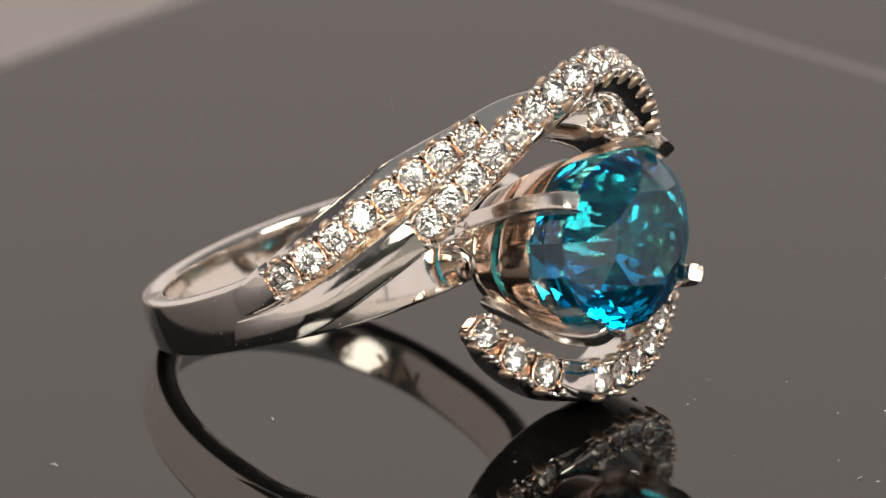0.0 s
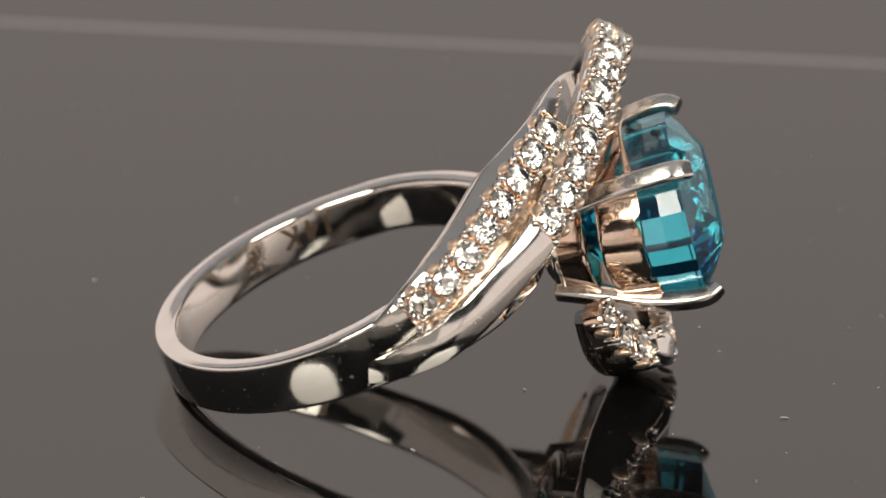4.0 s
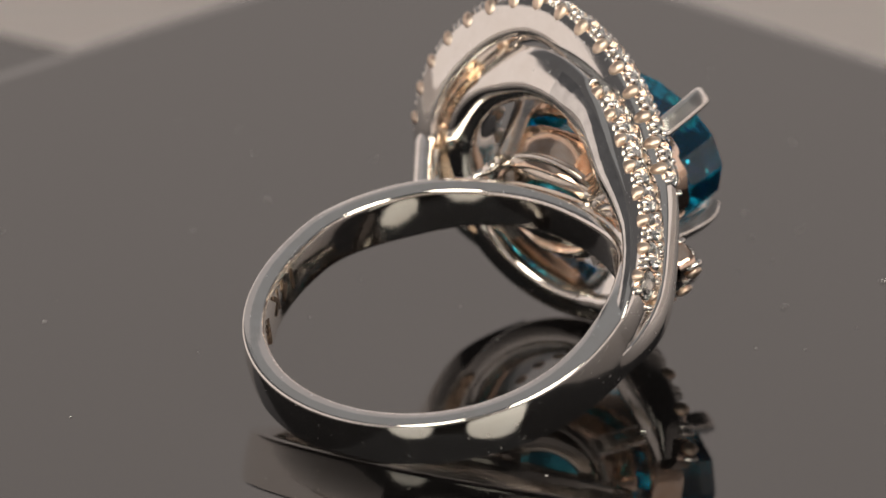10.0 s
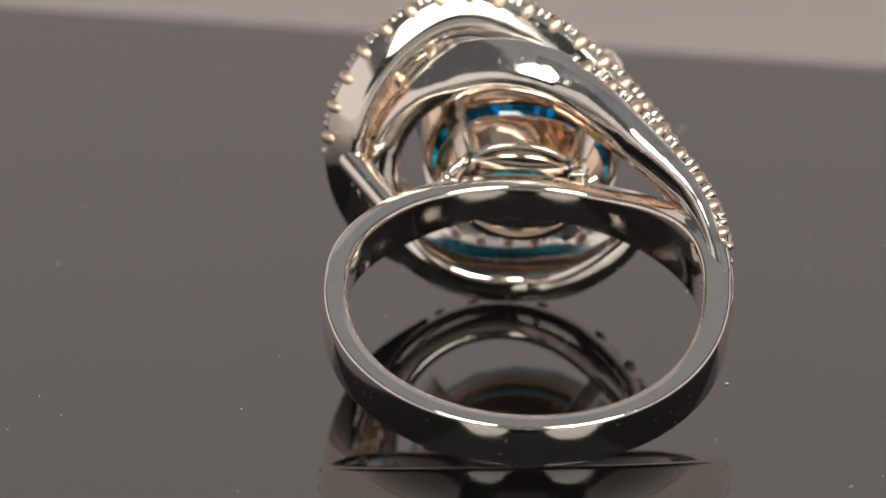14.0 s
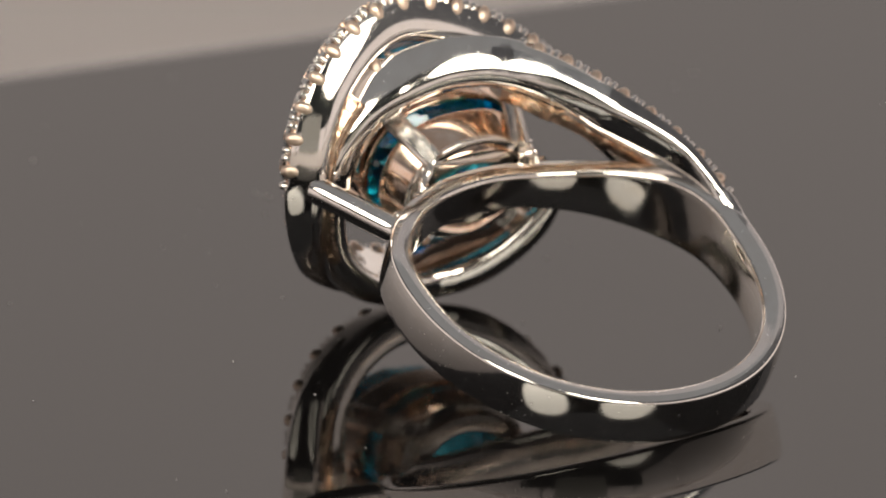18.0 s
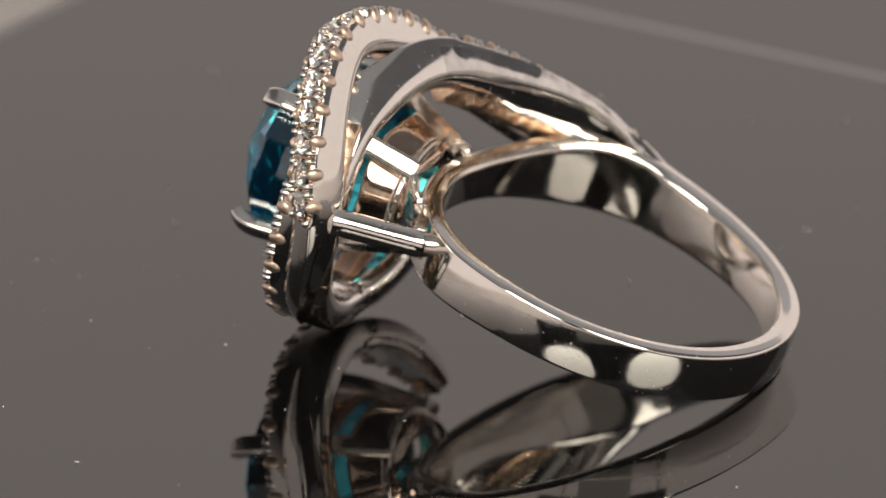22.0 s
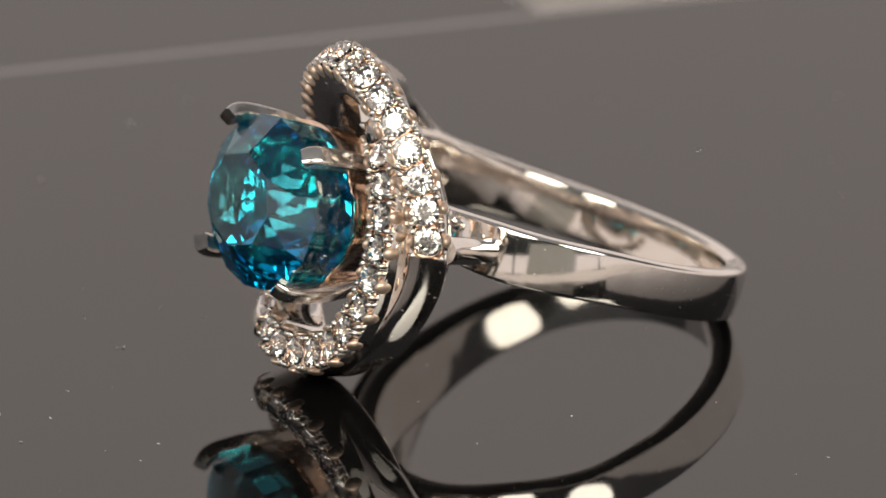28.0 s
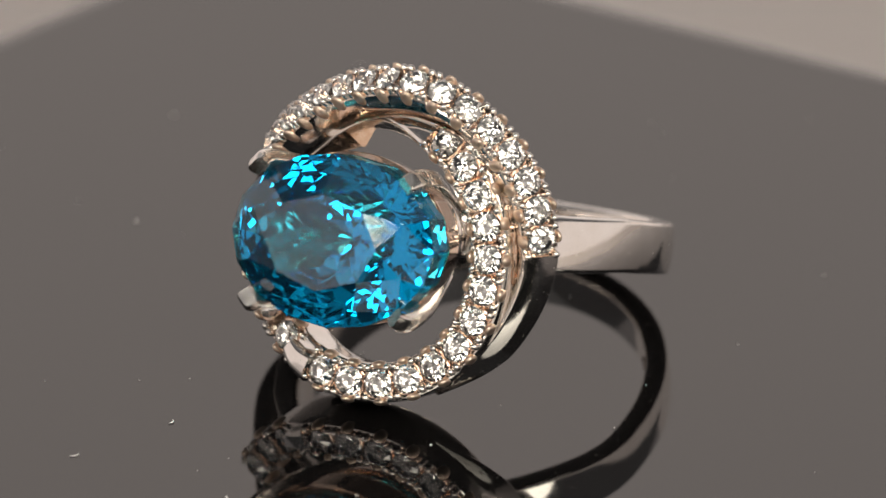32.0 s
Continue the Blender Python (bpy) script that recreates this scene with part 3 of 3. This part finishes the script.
def basket():
    for x, ry, rz, w, d, lean, wave, name in ((-3.65, 4.88, 4.0, 2.2, 0.38, -0.2, -0.1, "upper_rail"), (-6.55, 3.7, 2.95, 2.35, 0.34, -0.5, -0.12, "lower_cup"), (-7.45, 2.85, 2.15, 1.5, 0.45, -9.0, 0.0, "base_ring")):
        p, nr = oval(x, ry, rz, wave)
        nr[:, 0] = lean
        part(name, sweep(p, nr, np.full(96, w), np.full(96, d), round_box(4, 0.35), True), SATIN if name == "base_ring" else WARM, ring, "oval warm gold rail of the basket", m=LEAN)
    for sy, sz in ((-1, 1), (1, 1), (1, -1), (-1, -1)):
        rows = spline([(-7.6, sy * 2.55, sz * 2.0), (-5.5, sy * 3.2, sz * 2.55), (-3.2, sy * 3.9, sz * 3.15), (-1.2, sy * 4.25, sz * 3.4), (-0.3, sy * 4.22, sz * 3.38), (0.2, sy * 3.98, sz * 3.16)], 40)
        u = np.linspace(0, 1, 40)
        nr = np.tile([0.0, sy * 0.75, sz * 0.66], (40, 1))
        nr[-8:, 0] += np.linspace(0, 0.8, 8)
        part("claw", sweep(rows[:, :3] + unit(nr) * 0.35, nr, np.interp(u, [0, 0.7, 0.97, 1], [1.1, 1.02, 0.98, 0.86]), np.interp(u, [0, 0.7, 0.97, 1], [0.95, 0.85, 0.8, 0.7]), round_box(5, 0.5)), BRUSHED, ring, "squared white gold claw holding the big stone", m=LEAN)


basket()


def post():
    part("post", tube(spline([(-6.0, 8.25, 0.85), (-6.6, 7.9, 0.8), (-9.4, 6.1, 0.42), (-9.9, 5.8, 0.38)], 20), 0.68, 20), GOLD, ring, "short polished gold post joining band and halo")
    rnd = random.Random(7)
    bm = bmesh.new()
    for i in range(9):
        m = Matrix.Translation(Vector((-9.85 + rnd.uniform(-0.45, 0.4), 5.85 + rnd.uniform(-0.4, 0.4), 0.45 + rnd.uniform(-0.5, 0.55))) * MM)
        bmesh.ops.create_icosphere(bm, subdivisions=2, radius=rnd.uniform(0.22, 0.5) * MM, matrix=m)
    part("solder_joint", bm, SATIN, ring, "rough lumpy warm gold solder joint")
    for ends in (((-7.45, 2.5, 2.15), (-7.9, 3.1, 1.75), (-8.7, 3.9, 1.2), (-9.5, 4.7, 0.9)), ((-7.4, -2.75, 1.95), (-7.65, -3.2, 1.3), (-7.75, -3.45, 0.6))):
        seam = spline(ends, 30)
        seam[1:-1] += np.array([[rnd.uniform(-0.05, 0.05) for k in range(3)] for q in seam[1:-1]])
        part("solder_joint", tube(seam, np.array([0.3 + rnd.uniform(-0.06, 0.06) for q in seam]), 14), SATIN, ring, "uneven pale gold solder seam under the basket")


post()


# dust on the plate
def dust():
    rnd = random.Random(4)
    bm = bmesh.new()
    known = [(10.0, 6.0), (2.85, 21.2), (-15.4, -4.5), (19.95, -8.8), (17.8, -7.1), (2.2, -13.9), (16.35, 14.9), (20.1, -6.7)]
    for i in range(80):
        r, a = 44 * math.sqrt(rnd.random()), rnd.uniform(0, 2 * math.pi)
        if i < len(known):
            r, a = math.hypot(*known[i]), math.atan2(known[i][1], known[i][0])
        s = rnd.choice((0.03, 0.04, 0.05, 0.065))
        m = Matrix.Translation((r * math.cos(a) * MM, r * math.sin(a) * MM, s * 0.4 * MM)) @ pose(0, 0, 0, 0, 0, rnd.uniform(0, 360)) @ Matrix.Diagonal((rnd.uniform(0.6, 2.2), 0.6, 0.5, 1))
        bmesh.ops.create_icosphere(bm, subdivisions=1, radius=s * MM, matrix=m)
    for i in range(16):
        r, a, turn = 40 * math.sqrt(rnd.random()), rnd.uniform(0, 6.28), rnd.uniform(0, 6.28)
        size, bend = rnd.uniform(0.12, 0.3), rnd.uniform(0.6, 2.2)
        rows = np.array([(r * math.cos(a) + size * math.cos(turn + bend * k / 5), r * math.sin(a) + size * math.sin(turn + bend * k / 5), 0.035 + 0.01 * k) for k in range(6)])
        t, n, b = frames(rows, np.tile([0.0, 0.0, 1.0], (6, 1)))
        loops = [[bm.verts.new((rows[k] + (n[k] * math.cos(c) + b[k] * math.sin(c)) * 0.022) * MM) for c in (0, 1.57, 3.14, 4.71)] for k in range(6)]
        for g, h in zip(loops, loops[1:]):
            for k in range(4):
                bm.faces.new((g[k], g[(k + 1) % 4], h[(k + 1) % 4], h[k]))
    return tagged(part("dust", bm, DUST), "tiny pale dust specks and fibres lying on the plate", "dust", kind="stuff")


specks = dust()


def motions():
    steps = [0.5 * i for i in range(65)]
    turns = [(t, pose(0, 0, 0, 0, 0, angle(t))) for t in steps]
    for ob in (board, plate, specks):
        walk(ob, turns)
    walk(ring, [(t, m @ RING) for t, m in turns])


motions()
